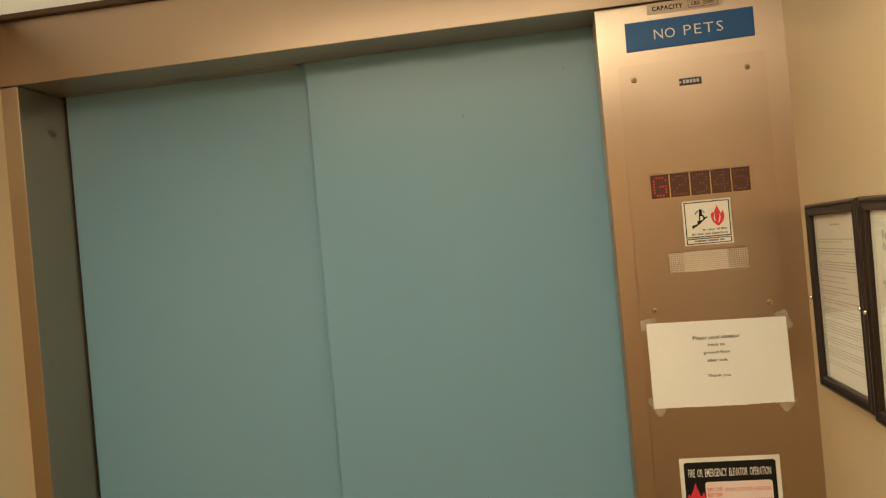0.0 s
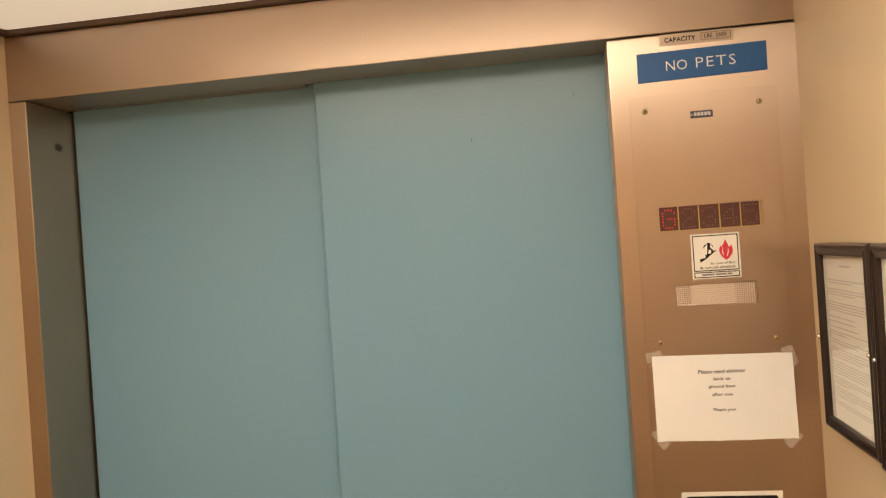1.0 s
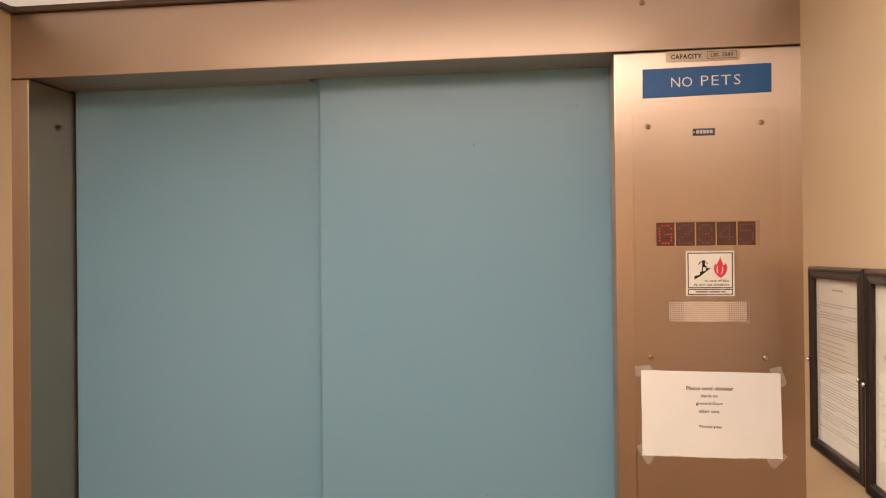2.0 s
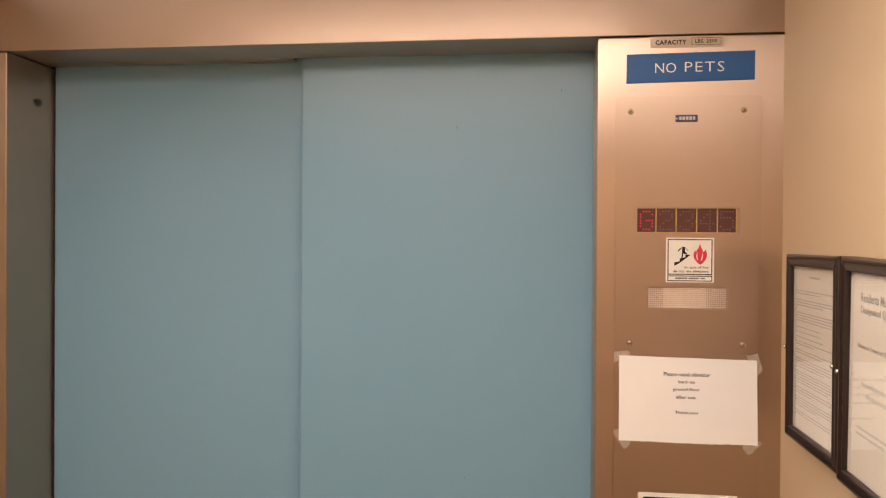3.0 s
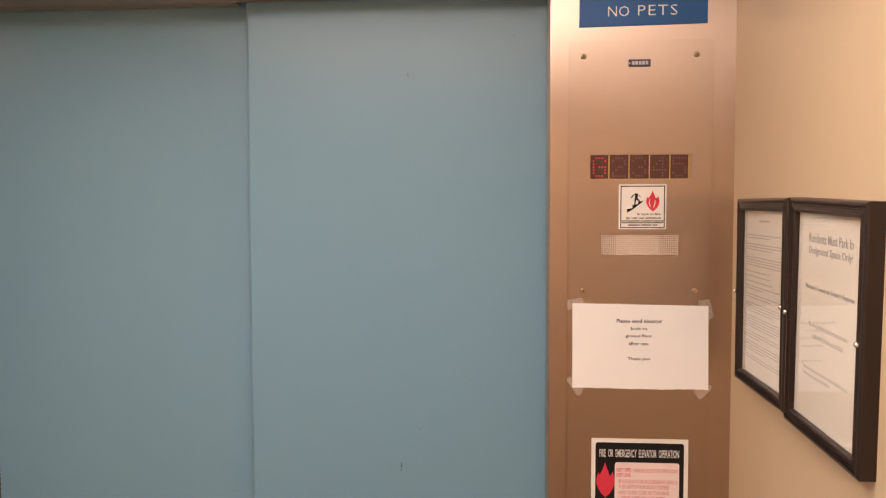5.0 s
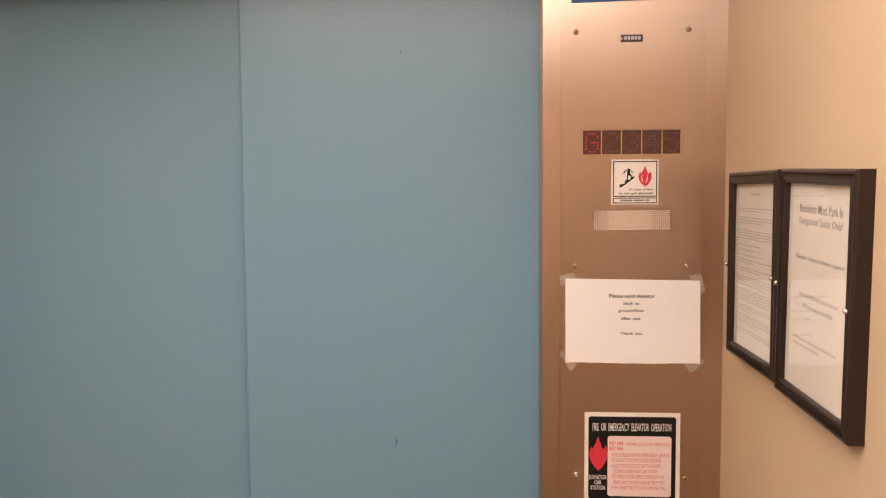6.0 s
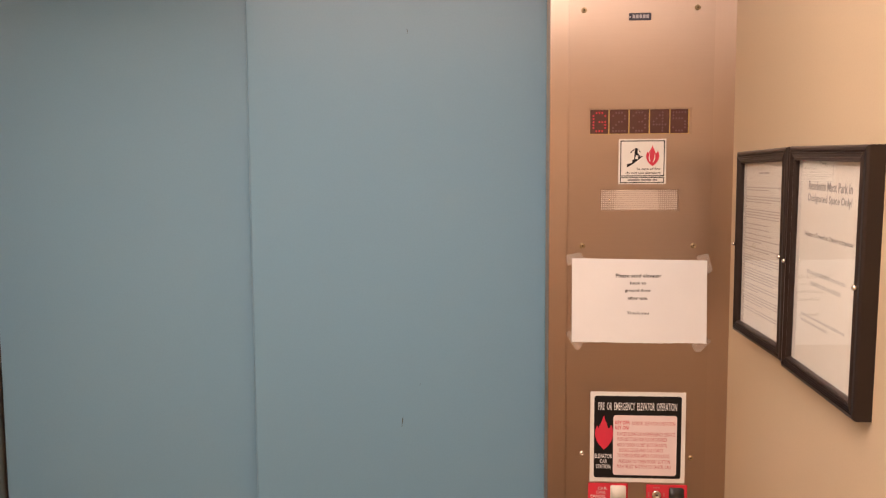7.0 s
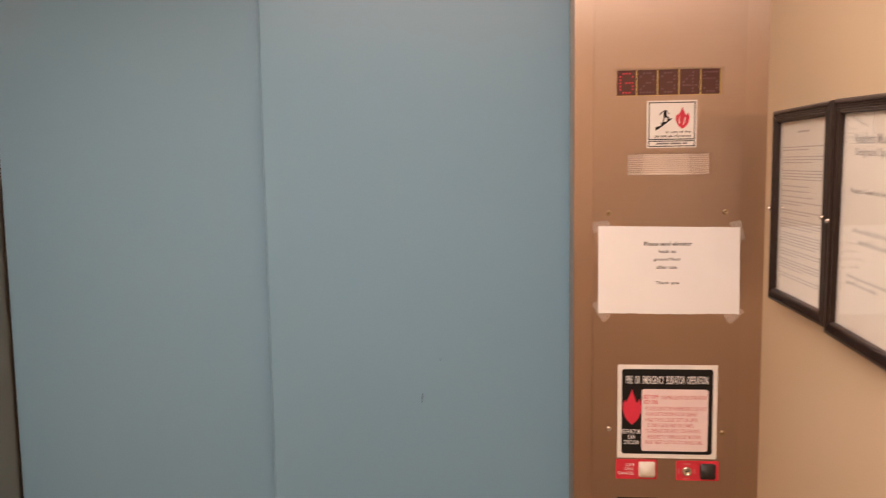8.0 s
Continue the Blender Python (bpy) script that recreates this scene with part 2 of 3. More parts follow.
# ---- the car: floor, walls, ceiling ----
tagged(part("floor", box(XL - 0.04, XR + 0.04, YB - 0.04, 0.0, -0.05, 0.0), vinyl), "beige vinyl lift car floor", "floor", kind="structure")
tagged(part("wall_west", box(XL - 0.04, XL, YB, -0.0002, 0.0, CEIL + TRAY_TOP - 0.001), laminate), "cream laminate lift car side wall", "wall", kind="structure")
tagged(part("wall_east", box(XR, XR + 0.04, YB, -0.0002, 0.0, CEIL + TRAY_TOP - 0.001), laminate), "cream laminate lift car side wall with notice boards", "wall", kind="structure")
back = part("wall_south", box(XL - 0.04, XR + 0.04, YB - 0.04, YB, 0.0, CEIL + TRAY_TOP - 0.001), trim_brown)
tagged(back, "tan laminate lift car back wall in two panels", "wall", kind="structure")
part("panel", box(XL + 0.002, XR - 0.002, YB, YB + 0.012, 0.02, 1.755, 0.002), back_lam, back, "tan laminate lower panel")
part("panel", box(XL + 0.002, XR - 0.002, YB, YB + 0.012, 1.763, CEIL - 0.02, 0.002), back_upper, back, "light tan laminate upper panel")
tagged(part("ceiling", box(XL - 0.04, XR + 0.04, YB - 0.04, 0.12, CEIL + TRAY_TOP, CEIL + TRAY_TOP + 0.03), roof_mat), "cream painted lift car roof above the dropped ceiling", "ceiling", kind="structure")
tagged(part("trim_north", box(XL + 0.014, XR - 0.014, -0.014, -0.0005, FASCIA + 0.0004, CEIL + 0.012, 0.001), trim_brown), "dark brown ceiling edge trim", "trim", kind="structure")
tagged(part("trim_west", box(XL + 0.0005, XL + 0.014, YB + 0.001, -0.0005, FASCIA + 0.0004, CEIL + 0.012, 0.001), trim_brown), "dark brown ceiling edge trim", "trim", kind="structure")
tagged(part("trim_east", box(XR - 0.014, XR - 0.0005, YB + 0.001, -0.0005, FASCIA + 0.0004, CEIL + 0.012, 0.001), trim_brown), "dark brown ceiling edge trim", "trim", kind="structure")
# added sheet behind the doors: the shaft's darkness is its black colour
tagged(part("shaft_dark_sheet", box(XL - 0.04, XR + 0.04, 0.24, 0.28, -0.05, 2.43), black_gap), "unseen black sheet standing in for the dark shaft behind the lift doors", "wall", kind="structure")

# stainless front: jamb, column and header
tagged(part("jamb", box(XL - 0.006, XJ, 0.0, 0.236, 0.0, HEAD - 0.002, 0.0025), steel_jamb), "narrow brushed stainless steel door jamb", "door jamb", kind="structure")
tagged(part("column", box(0.0, XR + 0.006, 0.0, 0.121, 0.0, HEAD - 0.003, 0.003), steel_up), "wide brushed stainless steel front column", "column", kind="structure")
jamb = bpy.data.objects["jamb"]
for sy, sz, ry, rz in ((0.105, 2.040, 0.016, 0.010),):
    blot = slab([(ry * math.cos(a) * (1 + 0.2 * math.sin(3 * a)), rz * math.sin(a) * (1 + 0.15 * math.cos(2 * a))) for a in [2 * math.pi * i / 20 for i in range(20)]], 0.0, 0.0004)
    for v in blot.verts:
        v.co = (XJ + v.co.y, sy + v.co.x, sz + v.co.z)
    part("smudge", blot, smudge_mat, jamb, "faint dark finger smudge on the steel")
head = box(XL - 0.006, XR + 0.006, 0.0, 0.123, HEAD, FASCIA, 0.002)
box(XL, -0.642, 0.1235, Y_LEFT - 0.005, HEAD, FASCIA - 0.02, bm=head)
tagged(part("header", head, steel_flat), "brushed stainless steel header over the lift door", "header", kind="structure")
tagged(part("header_top", box(XL - 0.04, XR + 0.04, 0.0, 0.12, FASCIA + 0.013, CEIL + TRAY_TOP - 0.001), trim_brown), "dark panel above the steel header", "wall", kind="structure")
# black box added so that the slot over the leaves looks like a dark cavity
tagged(part("header_back", box(XL - 0.04, XR + 0.04, 0.126, 0.2395, 2.185, 2.428), black_gap), "black box standing in for the dark cavity above the doors", "wall", kind="structure")
tagged(part("sill", box(XJ, 0.0, 0.0, 0.23, -0.03, 0.004, 0.001), sill_metal), "worn aluminium lift door sill", "sill", kind="structure")

# dropped ceiling: a textured cream sheet with rounded corners in a dark reveal, open to a recessed light tray
TX0, TX1, TY0, TY1, TRAY = -1.03, 0.11, -1.84, -0.56, 0.13
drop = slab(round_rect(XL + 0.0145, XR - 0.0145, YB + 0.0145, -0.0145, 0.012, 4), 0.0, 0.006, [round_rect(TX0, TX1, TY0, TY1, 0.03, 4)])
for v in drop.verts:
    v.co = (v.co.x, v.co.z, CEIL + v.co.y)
tagged(part("ceiling_sheet", drop, ceiling_mat), "cream textured ceiling sheet with added glow and a light opening", "ceiling", kind="structure")
fitting = empty_at("ceiling_light", (TX0 + TX1) / 2, (TY0 + TY1) / 2, CEIL, "recessed ceiling light tray with a glowing diffuser", "ceiling light")
for x0, x1, y0, y1 in ((TX0 - 0.014, TX0 - 0.002, TY0 - 0.014, TY1 + 0.014), (TX1 + 0.002, TX1 + 0.014, TY0 - 0.014, TY1 + 0.014),
                       (TX0 - 0.001, TX1 + 0.001, TY0 - 0.014, TY0 - 0.002), (TX0 - 0.001, TX1 + 0.001, TY1 + 0.002, TY1 + 0.014)):
    part("tray_side", box(x0, x1, y0, y1, CEIL + 0.0065, CEIL + TRAY + 0.004), tray_white, fitting, "white painted tray side")
part("diffuser", box(TX0 - 0.0015, TX1 + 0.0015, TY0 - 0.0015, TY1 + 0.0015, CEIL + TRAY, CEIL + TRAY + 0.003), tray_glow, fitting, "glowing prismatic sheet")

# ---- the sliding door: two leaves, the near one lapping the far one ----
door = empty_at("elevator_door", -0.62, 0.15, 0.004, "closed blue enamelled two-leaf sliding lift door", "elevator door")
far_leaf = part("door_panel", box(XJ + 0.0045, -0.585, Y_LEFT, Y_LEFT + 0.03, 0.006, 2.18, 0.003, 3), door_blue, door, "far leaf of blue enamelled steel")
# black strip put where the gap between leaf and jamb is only dark
part("gap_strip", box(XJ + 0.0005, XJ + 0.0046, Y_LEFT + 0.003, Y_LEFT + 0.026, 0.006, 2.17, 0.0012), strip_black, far_leaf, "black strip standing in for the dark gap at the jamb")
near_leaf = part("door_panel", box(-0.622, 0.05, Y_RIGHT, Y_RIGHT + 0.034, 0.006, 2.18, 0.007, 4), door_blue, door, "near leaf of blue enamelled steel")
for cx, cz, w, h, lean in ((-0.301, 1.158, 0.0035, 0.011, 0.35), (-0.283, 1.977, 0.002, 0.005, -0.2), (-0.066, 2.052, 0.0016, 0.004, 0.3), (-0.262, 1.240, 0.0012, 0.003, 0.1)):
    shape = [(cx + w * (0.3 * math.cos(a) + lean * math.sin(a)) * (1 + 0.3 * math.sin(3 * a)), cz + h * math.sin(a)) for a in [2 * math.pi * i / 14 for i in range(14)]]
    part("scuff", slab(shape, Y_RIGHT - 0.0004, Y_RIGHT + 0.001), scuff_mat, near_leaf, "small dark scuff mark in the paint")

# ---- the control panel in the column ----
FACE = -0.0050                                   # front of the faceplate
panel = empty_at("control_panel", 0.168, 0.0, 0.70, "tall brushed steel lift control panel with floor display", "control panel")
DX0, DX1, DZ0, DZ1 = 0.074, 0.260, 1.757, 1.803  # display window
GX0, GX1, GZ0, GZ1 = 0.096, 0.240, 1.615, 1.654  # emergency lamp window
outline = round_rect(0.034, 0.301, 0.70, 2.014, 0.008)
holes = [[(DX0, DZ0), (DX1, DZ0), (DX1, DZ1), (DX0, DZ1)], [(GX0, GZ0), (GX1, GZ0), (GX1, GZ1), (GX0, GZ1)]]
part("faceplate", slab(outline, FACE, -0.0002, holes, 0.0022), steel_plate, panel, "brushed steel faceplate with rounded corners")


def screw(x, z, y, parent, metal):
    s = part("screw", turned([(0.0, 0.0016), (0.0014, 0.0016), (0.0014, 0.0034), (0.0030, 0.0032), (0.0048, 0.0020), (0.0054, 0.0), (0.0054, -0.002)], x, z, y, 18), metal, parent, "round pan-head security screw", True)
    part("pin_hole", turned([(0.0, 0.0018), (0.0013, 0.0018), (0.0013, 0.0)], x, z, y, 10), black_ink, s, "dark drive hole")
    return s


for sx, sz, metal in ((0.062, 1.985, brass), (0.268, 1.986, brass), (0.063, 1.5475, brass), (0.270, 1.548, brass), (0.066, 1.143, chrome), (0.273, 1.138, brass)):
    screw(sx, sz, FACE, panel, metal)

# a short scratch and a dull spot on the faceplate
part("scratch", slab([(0.2295, 1.9905), (0.2302, 1.9905), (0.2318, 2.0035), (0.2312, 2.0037)], FACE - 0.0002, FACE + 0.0002), smudge_mat, panel, "short dark scratch in the steel")
part("smudge", turned([(0.0, 0.0002), (0.0055, 0.0002), (0.006, 0.0)], 0.2655, 1.201, FACE, 14), smudge_mat, panel, "faint dark spot on the steel")

# small maker's badge, its name drawn as plain bars
badge = part("badge", slab(round_rect(0.144, 0.1845, 1.9645, 1.978, 0.0012), FACE - 0.0012, FACE + 0.0005, bevel=0.0003), badge_navy, panel, "small dark enamel maker's badge")
part("bar", bars([(0.1505 + 0.0062 * i, 0.1505 + 0.0062 * i + 0.0048, 1.9685, 1.9748) for i in range(5)] + [(0.1445, 0.1475, 1.9695, 1.9725)], FACE - 0.0012), badge_pale, badge, "pale bars on the badge")

# floor display: five dot-matrix cells parted by brass strips
GLYPHS = {"G": "01110 10001 10000 10111 10001 10001 01110", "2": "01110 10001 00001 00110 01000 10000 11111",
          "3": "01110 10001 00001 00110 00001 10001 01110", "4": "00010 00110 01010 10010 11111 00010 00010",
          "5": "11111 10000 11110 00001 00001 10001 01110"}
cuts = [DX0 + 0.001, 0.1105, 0.1475, 0.185, 0.2225, DX1 - 0.003]
for i, glyph in enumerate("G2345"):
    x0, x1 = cuts[i] + 0.0011, cuts[i + 1] - 0.0011
    cell = part("display_cell", box(x0, x1, -0.0016, 0.001, DZ0 + 0.0012, DZ1 - 0.0005, 0.0002, 1), display_back, panel, "dark red dot-matrix display cell")
    dots = bmesh.new()
    for row, line in enumerate(GLYPHS[glyph].split()):
        for col, on in enumerate(line):
            if on == "1":
                turned([(0.0, 0.0002), (0.0016, 0.0002), (0.0018, 0.0)], (x0 + x1) / 2 + (col - 2) * 0.0054, (DZ0 + DZ1) / 2 - (row - 3) * 0.0056, -0.0016, 8, dots)
    part("figure", dots, dot_on if glyph == "G" else dot_off, cell, "dim lit red letter G of dots" if glyph == "G" else "unlit figure %s of dots" % glyph)
for c in cuts[1:]:
    part("divider", box(c - 0.0010, c + 0.0010, -0.0024, 0.001, DZ0 + 0.001, DZ1 - 0.0004, 0.0003, 1), gold_strip, panel, "thin brass divider strip")
part("window_edge", box(DX0 + 0.0005, DX1 - 0.0005, -0.003, 0.001, DZ0 + 0.0001, DZ0 + 0.0009), gold_strip, panel, "pale lower edge of the display window")

# prismatic lens of the emergency lamp: pyramids at the ends, level ribs in the middle
# the bed's dark colour holds the shade between the prisms and round the recess
part("lens_bed", box(GX0 + 0.0002, GX1 - 0.0002, -0.0009, 0.001, GZ0 + 0.0002, GZ1 - 0.0002), lens_groove_shade, panel, "lens bed coloured dark for the shade in the grooves")
lens = bmesh.new()
box(GX0 + 0.0003, GX1 - 0.0003, -0.0012, 0.0005, GZ0 + 0.0003, GZ0 + 0.0006, bm=lens)
NX, NZ = 36, 10
wx, wz = (GX1 - GX0 - 0.001) / NX, (GZ1 - GZ0 - 0.001) / NZ
for iz in range(NZ):
    z0 = GZ0 + 0.0005 + iz * wz
    for ix in range(NX):
        x0 = GX0 + 0.0005 + ix * wx
        if ix < 7 or ix >= NX - 9:
            a = [lens.verts.new((x0 + px * wx, -0.0013, z0 + pz * wz)) for px, pz in ((0.09, 0.09), (0.91, 0.09), (0.91, 0.91), (0.09, 0.91))]
            t = lens.verts.new((x0 + wx / 2, -0.0024, z0 + wz / 2))
            for k in range(4):
                lens.faces.new((a[k], a[(k + 1) % 4], t))
    x0, x1 = GX0 + 0.0005 + 7 * wx, GX0 + 0.0005 + (NX - 9) * wx
    a = [lens.verts.new(p) for p in ((x0, -0.0013, z0 + 0.04 * wz), (x1, -0.0013, z0 + 0.04 * wz), (x1, -0.0013, z0 + 0.96 * wz), (x0, -0.0013, z0 + 0.96 * wz))]
    b2 = [lens.verts.new((x0, -0.0017, z0 + wz / 2)), lens.verts.new((x1, -0.0017, z0 + wz / 2))]
    lens.faces.new((a[0], a[1], b2[1], b2[0]))
    lens.faces.new((b2[0], b2[1], a[2], a[3]))
# a chrome dome is added to imitate the glint at the lens's left end
part("glint_dome", turned([(0.0, 0.0022), (0.0012, 0.0019), (0.0020, 0.0010), (0.0022, 0.0)], GX0 + 0.12 * (GX1 - GX0), (GZ0 + GZ1) / 2, -0.0012, 16), chrome, panel, "tiny chrome dome standing in for a glint on the lens")
part("lamp_lens", lens, lens_mat, panel, "ribbed clear plastic lens of the emergency lamp")

# red key plates with square buttons
def key_plate(x0, x1, z0, z1):
    return part("key_plate", slab(round_rect(x0, x1, z0, z1, 0.001, 2), FACE - 0.0010, FACE + 0.0005, bevel=0.0002), plate_red, panel, "red engraved plastic key plate")


def square_button(x0, x1, z0, z1, mat, parent, label):
    return part("button", slab(round_rect(x0, x1, z0, z1, 0.004, 5), FACE - 0.0045, FACE, bevel=0.0012), mat, parent, label, True)


plate = key_plate(0.079, 0.155, 1.047, 1.085)
square_button(0.1213, 0.1515, 1.0512, 1.0812, button_white, plate, "ivory square push button")
for body, x0, x1, z0, z1 in (("CAR", 0.0977, 0.1145, 1.0718, 1.0774), ("CALL", 0.0947, 0.1127, 1.0642, 1.0696), ("CANCEL", 0.0827, 0.1127, 1.0556, 1.0612)):
    part("lettering", words(body, x0, x1, z0, z1, FACE - 0.0010, 0.004), white_ink, plate, "white engraved word " + body)
plate = key_plate(0.190, 0.268, 1.046, 1.084)
square_button(0.2335, 0.2615, 1.0500, 1.0790, button_black, plate, "black square push button")
lock = part("key_switch", turned([(0.0, 0.0030), (0.0050, 0.0030), (0.0056, 0.0040), (0.0080, 0.0040), (0.0092, 0.0020), (0.0095, 0.0)], 0.2095, 1.064, FACE - 0.001, 28), chrome, plate, "round chrome key switch", True)
part("key_slot", box(0.2068, 0.2122, FACE - 0.0043, FACE - 0.002, 1.0632, 1.0652), black_ink, lock, "dark key slot")
part("bar", bars([(0.2035, 0.2160, 1.0768, 1.0795), (0.2045, 0.2150, 1.0483, 1.0510), (0.1935, 0.1965, 1.0590, 1.0690), (0.2225, 0.2255, 1.0600, 1.0680)], FACE - 0.0010), pink_ink, plate, "faint pale markings round the key switch")
for x0, x1 in ((0.082, 0.156), (0.191, 0.267)):
    part("key_plate", slab(round_rect(x0, x1, 0.974, 1.011, 0.001, 2), FACE - 0.0010, FACE + 0.0005, bevel=0.0002), button_black, panel, "black engraved plastic key plate")

# ---- plates, stickers and papers on the column ----
capacity = part("capacity_plate", slab(round_rect(0.0975, 0.232, 2.1055, 2.1265, 0.0006, 2), -0.0012, 0.0, bevel=0.0002), tin)
tagged(capacity, "small etched tin capacity plate on steel column", "sign")
part("lettering", words("CAPACITY", 0.1065, 0.1635, 2.1110, 2.1200, -0.0012, 0.030, spacing=1.12), black_ink, capacity, "black word CAPACITY")
part("border", bars([(0.173, 0.2265, 2.1225, 2.1231), (0.173, 0.2265, 2.1095, 2.1101), (0.173, 0.1736, 2.1095, 2.1231), (0.2259, 0.2265, 2.1095, 2.1231)], -0.0012), black_ink, capacity, "thin black box")
part("lettering", words("LBS. 2500", 0.1795, 0.2195, 2.1130, 2.1200, -0.0012, 0.016, spacing=1.1), black_ink, capacity, "black words LBS. 2500")

pets = part("sign", slab([(0.0535, 2.039), (0.2875, 2.043), (0.288, 2.097), (0.054, 2.094)], -0.0022, 0.0, bevel=0.0005), sign_blue)
tagged(pets, "blue engraved plastic sign reading NO PETS", "sign")
part("lettering", words("NO", 0.1065, 0.1450, 2.0580, 2.0765, -0.0022, -0.008), white_ink, pets, "white engraved word NO")
part("lettering", words("PETS", 0.1610, 0.2325, 2.0590, 2.0778, -0.0022, -0.010, spacing=1.13), white_ink, pets, "white engraved word PETS")

# fire sticker: stairs and a flame, and plain slanted strokes over the stairs
fire = part("sticker", slab(round_rect(0.1288, 0.2162, 1.6640, 1.7478, 0.0006, 2), FACE - 0.0005, FACE + 0.0003), sticker_white)
tagged(fire, "white fire warning sticker with stairs and flame", "sticker")
FY = FACE - 0.0005


def ring_bars(x0, x1, z0, z1, w):
    return [(x0, x1, z1 - w, z1), (x0, x1, z0, z0 + w), (x0, x0 + w, z0 + w, z1 - w), (x1 - w, x1, z0 + w, z1 - w)]


part("border", bars(ring_bars(0.1318, 0.2134, 1.6782, 1.7450, 0.0018) + ring_bars(0.1318, 0.2134, 1.6660, 1.6766, 0.0016), FY), black_ink, fire, "black double border")


def flame(cx, z0, h, w, y):
    """A tulip-shaped flame with a tall middle tongue and a right tongue set off by a notch, pointed at its base."""
    left = [(0.0, 0.0), (-0.20, 0.11), (-0.36, 0.23), (-0.46, 0.37), (-0.48, 0.50), (-0.44, 0.62), (-0.35, 0.71), (-0.31, 0.62), (-0.24, 0.70), (-0.14, 0.80), (-0.07, 0.91), (0.0, 1.0)]
    right = [(0.06, 0.87), (0.15, 0.76), (0.20, 0.66), (0.23, 0.62), (0.30, 0.64), (0.39, 0.74), (0.46, 0.62), (0.50, 0.50), (0.46, 0.34), (0.37, 0.22), (0.20, 0.09)]
    return slab([(cx + u * w, z0 + v * h) for u, v in left + right], y - 0.0003, y)


part("flame", flame(0.1912, 1.6970, 0.0390, 0.0250, FY), red_ink, fire, "red flame symbol")
for tongue in ([(-0.22, 0.24), (-0.29, 0.42), (-0.20, 0.63), (-0.22, 0.43), (-0.15, 0.24)], [(0.02, 0.17), (0.12, 0.36), (0.16, 0.59), (0.20, 0.44), (0.17, 0.31), (0.09, 0.20)]):
    part("flame_gap", slab([(0.1912 + u * 0.025, 1.6970 + v * 0.039) for u, v in tongue], FY - 0.0006, FY), sticker_white, fire, "white tongue inside the flame")
steps = [(0.1440, 1.6945), (0.1440, 1.7010), (0.1540, 1.7035), (0.1540, 1.7090), (0.1645, 1.7110), (0.1645, 1.7160), (0.1740, 1.7160), (0.1545, 1.7005)]
part("stairs", slab(steps, FY - 0.0003, FY), black_ink, fire, "black stair symbol")
for stroke in ([(0.1578, 1.7180), (0.1632, 1.7180), (0.1640, 1.7302), (0.1588, 1.7312)],
               [(0.1590, 1.7290), (0.1602, 1.7308), (0.1535, 1.7268), (0.1502, 1.7226), (0.1518, 1.7216), (0.1545, 1.7250)],
               [(0.1632, 1.7305), (0.1642, 1.7292), (0.1690, 1.7240), (0.1676, 1.7230)],
               [(0.1578, 1.7185), (0.1604, 1.7185), (0.1592, 1.7095), (0.1572, 1.7095)],
               [(0.1608, 1.7200), (0.1632, 1.7215), (0.1676, 1.7180), (0.1672, 1.7160), (0.1620, 1.7175)]):
    part("stroke", slab(stroke, FY - 0.0005, FY - 0.0001), black_ink, fire, "plain black slanted stroke")
part("lettering", words("In case of fire", 0.1630, 0.2058, 1.6900, 1.6945, FY, 0.012), black_ink, fire, "black words In case of fire")
part("lettering", words("do not use elevators", 0.1424, 0.2064, 1.6825, 1.6875, FY, 0.012), black_ink, fire, "black words do not use elevators")
part("bar", bars([(0.1460, 0.1680, 1.6700, 1.6730), (0.1705, 0.1895, 1.6700, 1.6730), (0.1920, 0.2000, 1.6700, 1.6730)], FY), grey_ink, fire, "plain bars of small print")

# taped note
note_edge = [(0.0440, 1.5240), (0.0445, 1.3625)]
random.seed(5)
bottom = []
for i in range(1, 40):
    u = i / 40
    bottom.append((0.0445 + u * 0.2532, 1.3625 - 0.0012 * u + random.uniform(-0.0006, 0.0006) + 0.0008 * math.sin(9 * u) * u))
note_outline = note_edge + bottom + [(0.2978, 1.3608), (0.2955, 1.5202)]
note = part("paper_note", slab(note_outline, FACE - 0.0012, FACE - 0.0008), paper)
tagged(note, "white paper note with torn bottom edge, taped on", "paper note")
for body, x0, x1, za, zb in (("Please send elevator", 0.1265, 0.2118, 1.4872, 1.4947), ("back to", 0.1533, 0.1836, 1.4740, 1.4800), ("ground floor", 0.1437, 0.1925, 1.4583, 1.4657),
                             ("after use.", 0.1493, 0.1870, 1.4450, 1.4513), ("Thank you", 0.1480, 0.1892, 1.4150, 1.4220)):
    part("lettering", words(body, x0, x1, za, zb, FACE - 0.0012, 0.012), black_ink, note, "bold black printed words")


def tape(points):
    b = slab(points, FACE - 0.0007, FACE - 0.0002)
    return tagged(part("tape", b, tape_mat), "strip of clear tape at the paper note's corner", "tape", "tape strips on the note")


tape([(0.0330, 1.5300), (0.0595, 1.5350), (0.0680, 1.5215), (0.0560, 1.5150), (0.0350, 1.5105)])
tape([(0.2755, 1.5290), (0.2965, 1.5330), (0.3065, 1.5015), (0.2985, 1.4940), (0.2905, 1.4985)])
tape([(0.0330, 1.3795), (0.0470, 1.3870), (0.0670, 1.3590), (0.0570, 1.3465), (0.0520, 1.3480)])
tape([(0.2690, 1.3600), (0.2960, 1.3740), (0.3070, 1.3670), (0.2850, 1.3445), (0.2780, 1.3460)])

# emergency operation sticker
EX, EZ, ES, ET = 0.0815, 1.266, 0.000362, 0.000367


def ex(u):
    return EX + (u - 45) * ES


def ez(v):
    return EZ - (v - 33) * ET


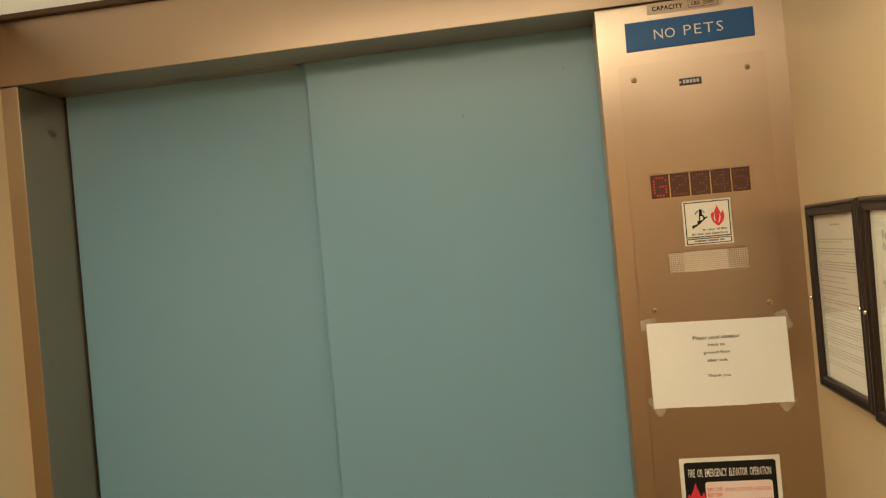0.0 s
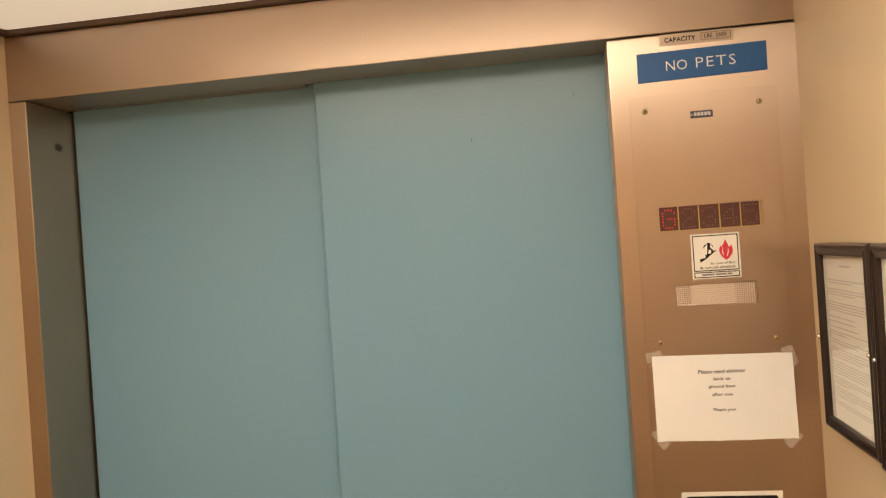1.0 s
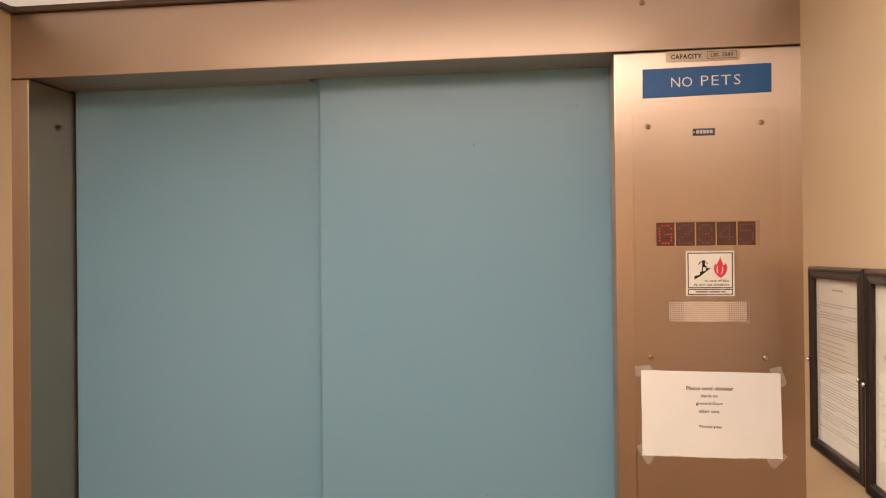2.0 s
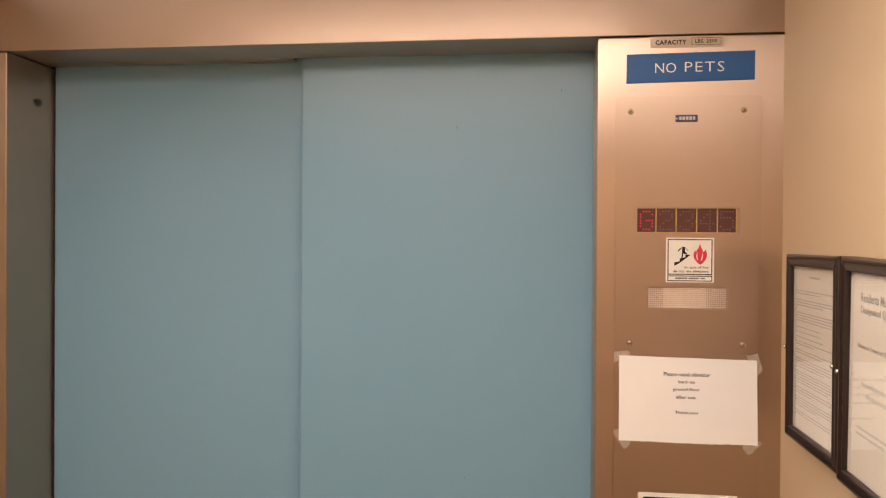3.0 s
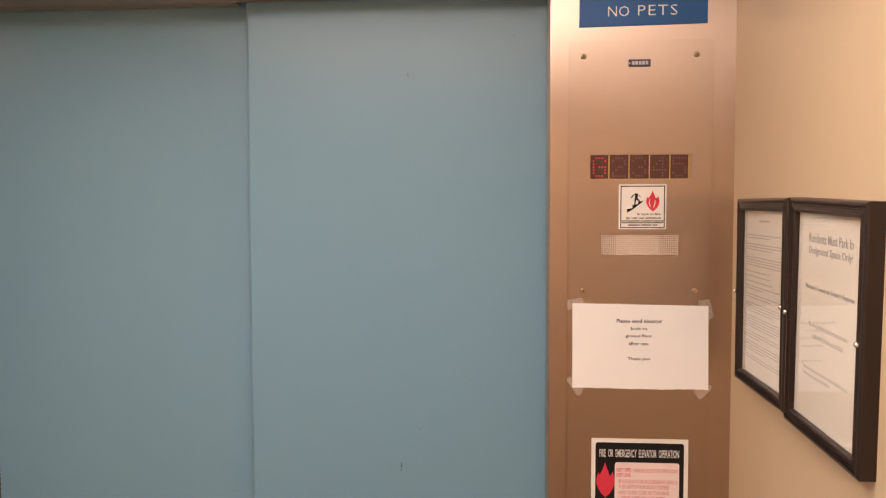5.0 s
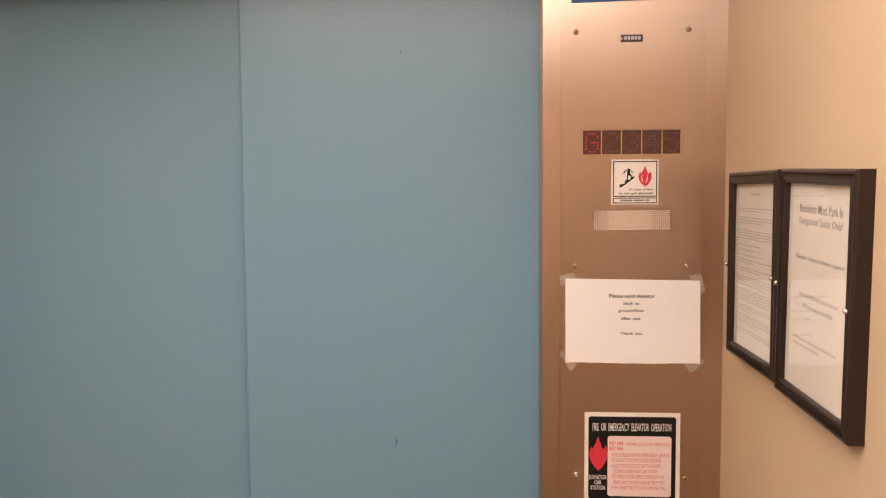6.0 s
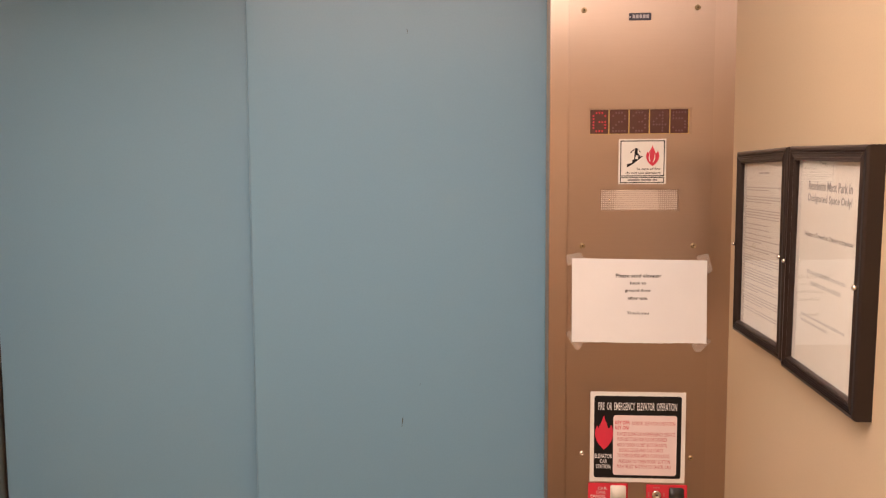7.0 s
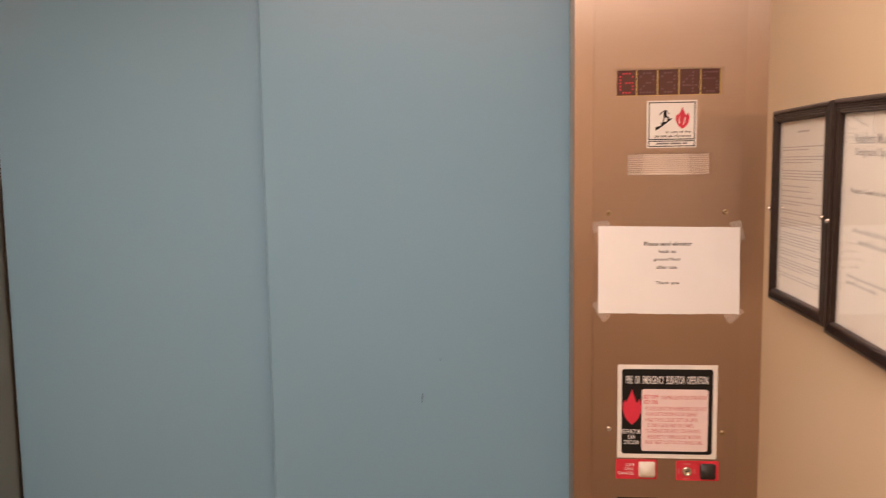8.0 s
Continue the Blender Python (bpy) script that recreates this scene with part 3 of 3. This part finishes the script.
em = part("sticker", slab(round_rect(ex(45), ex(545), ez(518), ez(33), 0.0006, 2), FACE - 0.0005, FACE + 0.0003), sticker_white)
tagged(em, "black and white emergency operation sticker with red flame", "sticker")
part("black_field", slab(round_rect(ex(66), ex(523), ez(496), ez(55), 0.005, 4), FY - 0.0003, FY), black_ink, em, "black field with rounded corners")
part("text_field", slab(round_rect(ex(167), ex(500), ez(480), ez(158), 0.005, 4), FY - 0.0006, FY - 0.0002), sticker_rose, em, "pale pink text field")
part("flame", flame(ex(118), ez(345), 185 * ET, 98 * ES, FY - 0.0002), red_ink, em, "red flame symbol")
for body, u0, u1, v0, v1, wt in (("FIRE  OR  EMERGENCY  ELEVATOR  OPERATION", 87, 498, 131, 90, 0.004), ("ELEVATOR", 70, 163, 391, 368, 0.01), ("CAR", 98, 136, 418, 397, 0.01), ("STATION", 78, 154, 447, 425, 0.01)):
    part("lettering", words(body, ex(u0), ex(u1), ez(v0), ez(v1), FY - 0.0003, wt), white_ink, em, "white heading words")
for body, u0, u1, v0, v1 in (("KEY OFF:", 177, 253, 207, 187), ("KEY ON:", 177, 250, 235, 214)):
    part("lettering", words(body, ex(u0), ex(u1), ez(v0), ez(v1), FY - 0.0006, 0.012), red_ink, em, "bold red words " + body[:-1])
for body, a, c, v in (("NORMAL ELEVATOR OPERATION", 265, 490, 200), ("PLACES ELEVATOR IN EMERGENCY SERVICE", 188, 490, 258), ("PUSH BUTTON FOR FLOOR DESIRED", 190, 448, 286), ("HOLD \"DOOR CLOSE\" BUTTON UNTIL", 188, 451, 316),
                      ("DOORS CLOSE AND CAR STARTS", 199, 429, 345), ("TO OPEN DOORS APPLY CONTINUOUS", 189, 463, 374), ("PRESSURE TO \"OPEN DOOR\" BUTTON", 198, 466, 405), ("PUSH \"RESET\" BUTTON TO CANCEL CALL", 189, 475, 433)):
    part("lettering", words(body, ex(a), ex(c), ez(v + 10), ez(v - 10), FY - 0.0006), pink_ink, em, "faded red line of instructions")

# single screw in the header
tagged(screw(0.055, 2.2215, 0.0, None, brass), "small round screw in the steel header", "screw")

# ---- two notice frames on the east wall, built facing -y and turned to the wall ----
FW, RAIL = 0.250, 0.020
PROFILE = [(0.0, 0.0), (0.0, 0.0185), (0.0010, 0.0208), (0.0026, 0.0220), (0.0062, 0.0226), (0.0068, 0.0203), (0.0094, 0.0228), (0.0099, 0.0208), (0.0126, 0.0230), (0.0131, 0.0209),
           (0.0158, 0.0226), (0.0163, 0.0204), (0.0190, 0.0212), (0.0205, 0.0196), (0.0210, 0.0170), (0.0210, 0.0130)]
PROFILE = [(u * RAIL / 0.021, d * 0.022 / 0.023) for u, d in PROFILE]


def rail(length, place):
    """A mitred length of moulding; place maps (along, inward, out) to local metres."""
    b = bmesh.new()
    a = [b.verts.new(place(u, u, d)) for u, d in PROFILE]
    c = [b.verts.new(place(length - u, u, d)) for u, d in PROFILE]
    n = len(PROFILE)
    for i in range(n):
        b.faces.new((a[i], a[(i + 1) % n], c[(i + 1) % n], c[i]))
    b.faces.new(a)
    b.faces.new(c[::-1])
    return b


def notice_frame(m, FH, label):
    e = empty_at("notice_frame", 0, 0, 0, label, "notice frame", "notice frames on the wall")
    part("rail", rail(FW, lambda s, u, d: (s, -d, u)), frame_brown, e)
    part("rail", rail(FW, lambda s, u, d: (s, -d, FH - u)), frame_brown, e)
    part("rail", rail(FH, lambda s, u, d: (u, -d, s)), frame_brown, e)
    part("rail", rail(FH, lambda s, u, d: (FW - u, -d, s)), frame_brown, e)
    part("backing", box(0.004, FW - 0.004, -0.0112, -0.0005, 0.004, FH - 0.004), board_beige, e, "beige backing board")
    pane = part("pane", box(RAIL - 0.0006, FW - RAIL + 0.0006, -0.0142, -0.0132, RAIL - 0.0006, FH - RAIL + 0.0006), glass, e, "clear acrylic pane")
    pane.visible_shadow = False
    for kx in (0.0070, FW - 0.0070):
        part("knob", turned([(0.0, 0.0075), (0.0022, 0.0070), (0.0036, 0.0052), (0.0036, 0.0035), (0.0022, 0.0020), (0.0022, -0.002)], kx, 0.490 * FH, -0.0200, 16), chrome, e, "small chrome thumb knob", True)
    e.matrix_basis = m
    for o in e.children:
        o.matrix_parent_inverse = Matrix()
    return e


ON_WALL = pose(XR, -0.098, 1.4065, 0, 0, -90)
notice_frame(ON_WALL, 0.313, "dark brown ribbed notice frame with a dense printed page")
ON_WALL_2 = pose(XR, -0.351, 1.4000, 0, 0, -90) @ pose(0, 0, 0, 0, 1.6, 0)   # a little taller and hung askew
notice_frame(ON_WALL_2, 0.320, "dark brown ribbed notice frame with a parking notice")

PZ = -0.0118                                      # the sheets lie on the backing, behind the panes
sheet = part("paper_sheet", box(0.0170, 0.2330, PZ, -0.0114, 0.0170, 0.2960), aged_paper)
tagged(sheet, "white page of small print behind the pane", "paper sheet", "framed notices")
sheet.matrix_basis = ON_WALL
random.seed(11)
rows = [(0.100, 0.150, 0.2745, 0.2775)]
z = 0.252
for count, gap in ((2, 0.011), (3, 0.013), (4, 0.011), (1, 0.008), (1, 0.009), (1, 0.008), (2, 0.010), (2, 0.010), (4, 0.009), (5, 0.009), (3, 0.008), (4, 0.01), (3, 0.01)):
    for k in range(count):
        if z < 0.045:
            break
        end = 0.222 if k < count - 1 else random.uniform(0.10, 0.215)
        rows.append((0.034, end, z, z + 0.0015))
        z -= 0.0044
    z -= gap - 0.0046
for row in rows:
    part("printed_line", bars([row], PZ), faint_ink, sheet)

sheet = part("paper_sheet", box(0.0170, 0.2330, PZ, -0.0114, 0.0170, 0.3030), aged_paper)
tagged(sheet, "white parking notice page behind the pane", "paper sheet", "framed notices")
sheet.matrix_basis = ON_WALL_2
part("lettering", words("Residents Must Park In", 0.057, 0.197, 0.2612, 0.2735, PZ, 0.004), grey_ink, sheet, "dark heading words about parking")
part("lettering", words("Designated Space Only!", 0.057, 0.197, 0.2430, 0.2560, PZ, 0.004), grey_ink, sheet, "dark heading words about parking")
part("lettering", words("Violators Towed at Owner's Expense", 0.048, 0.206, 0.1962, 0.2050, PZ, 0.0), grey_ink, sheet, "dark words about towing")
for x0, x1, zz, tall in ((0.063, 0.192, 0.1480, 0.0058), (0.079, 0.177, 0.1335, 0.0058), (0.049, 0.192, 0.0880, 0.0042), (0.049, 0.140, 0.0795, 0.0042)):
    x = x0
    while x < x1:
        w = random.uniform(0.009, 0.024)
        part("printed_word", bars([(x, min(x + w, x1), zz, zz + tall * random.uniform(0.8, 1.0))], PZ), worn_print, sheet)
        x += w + 0.0022
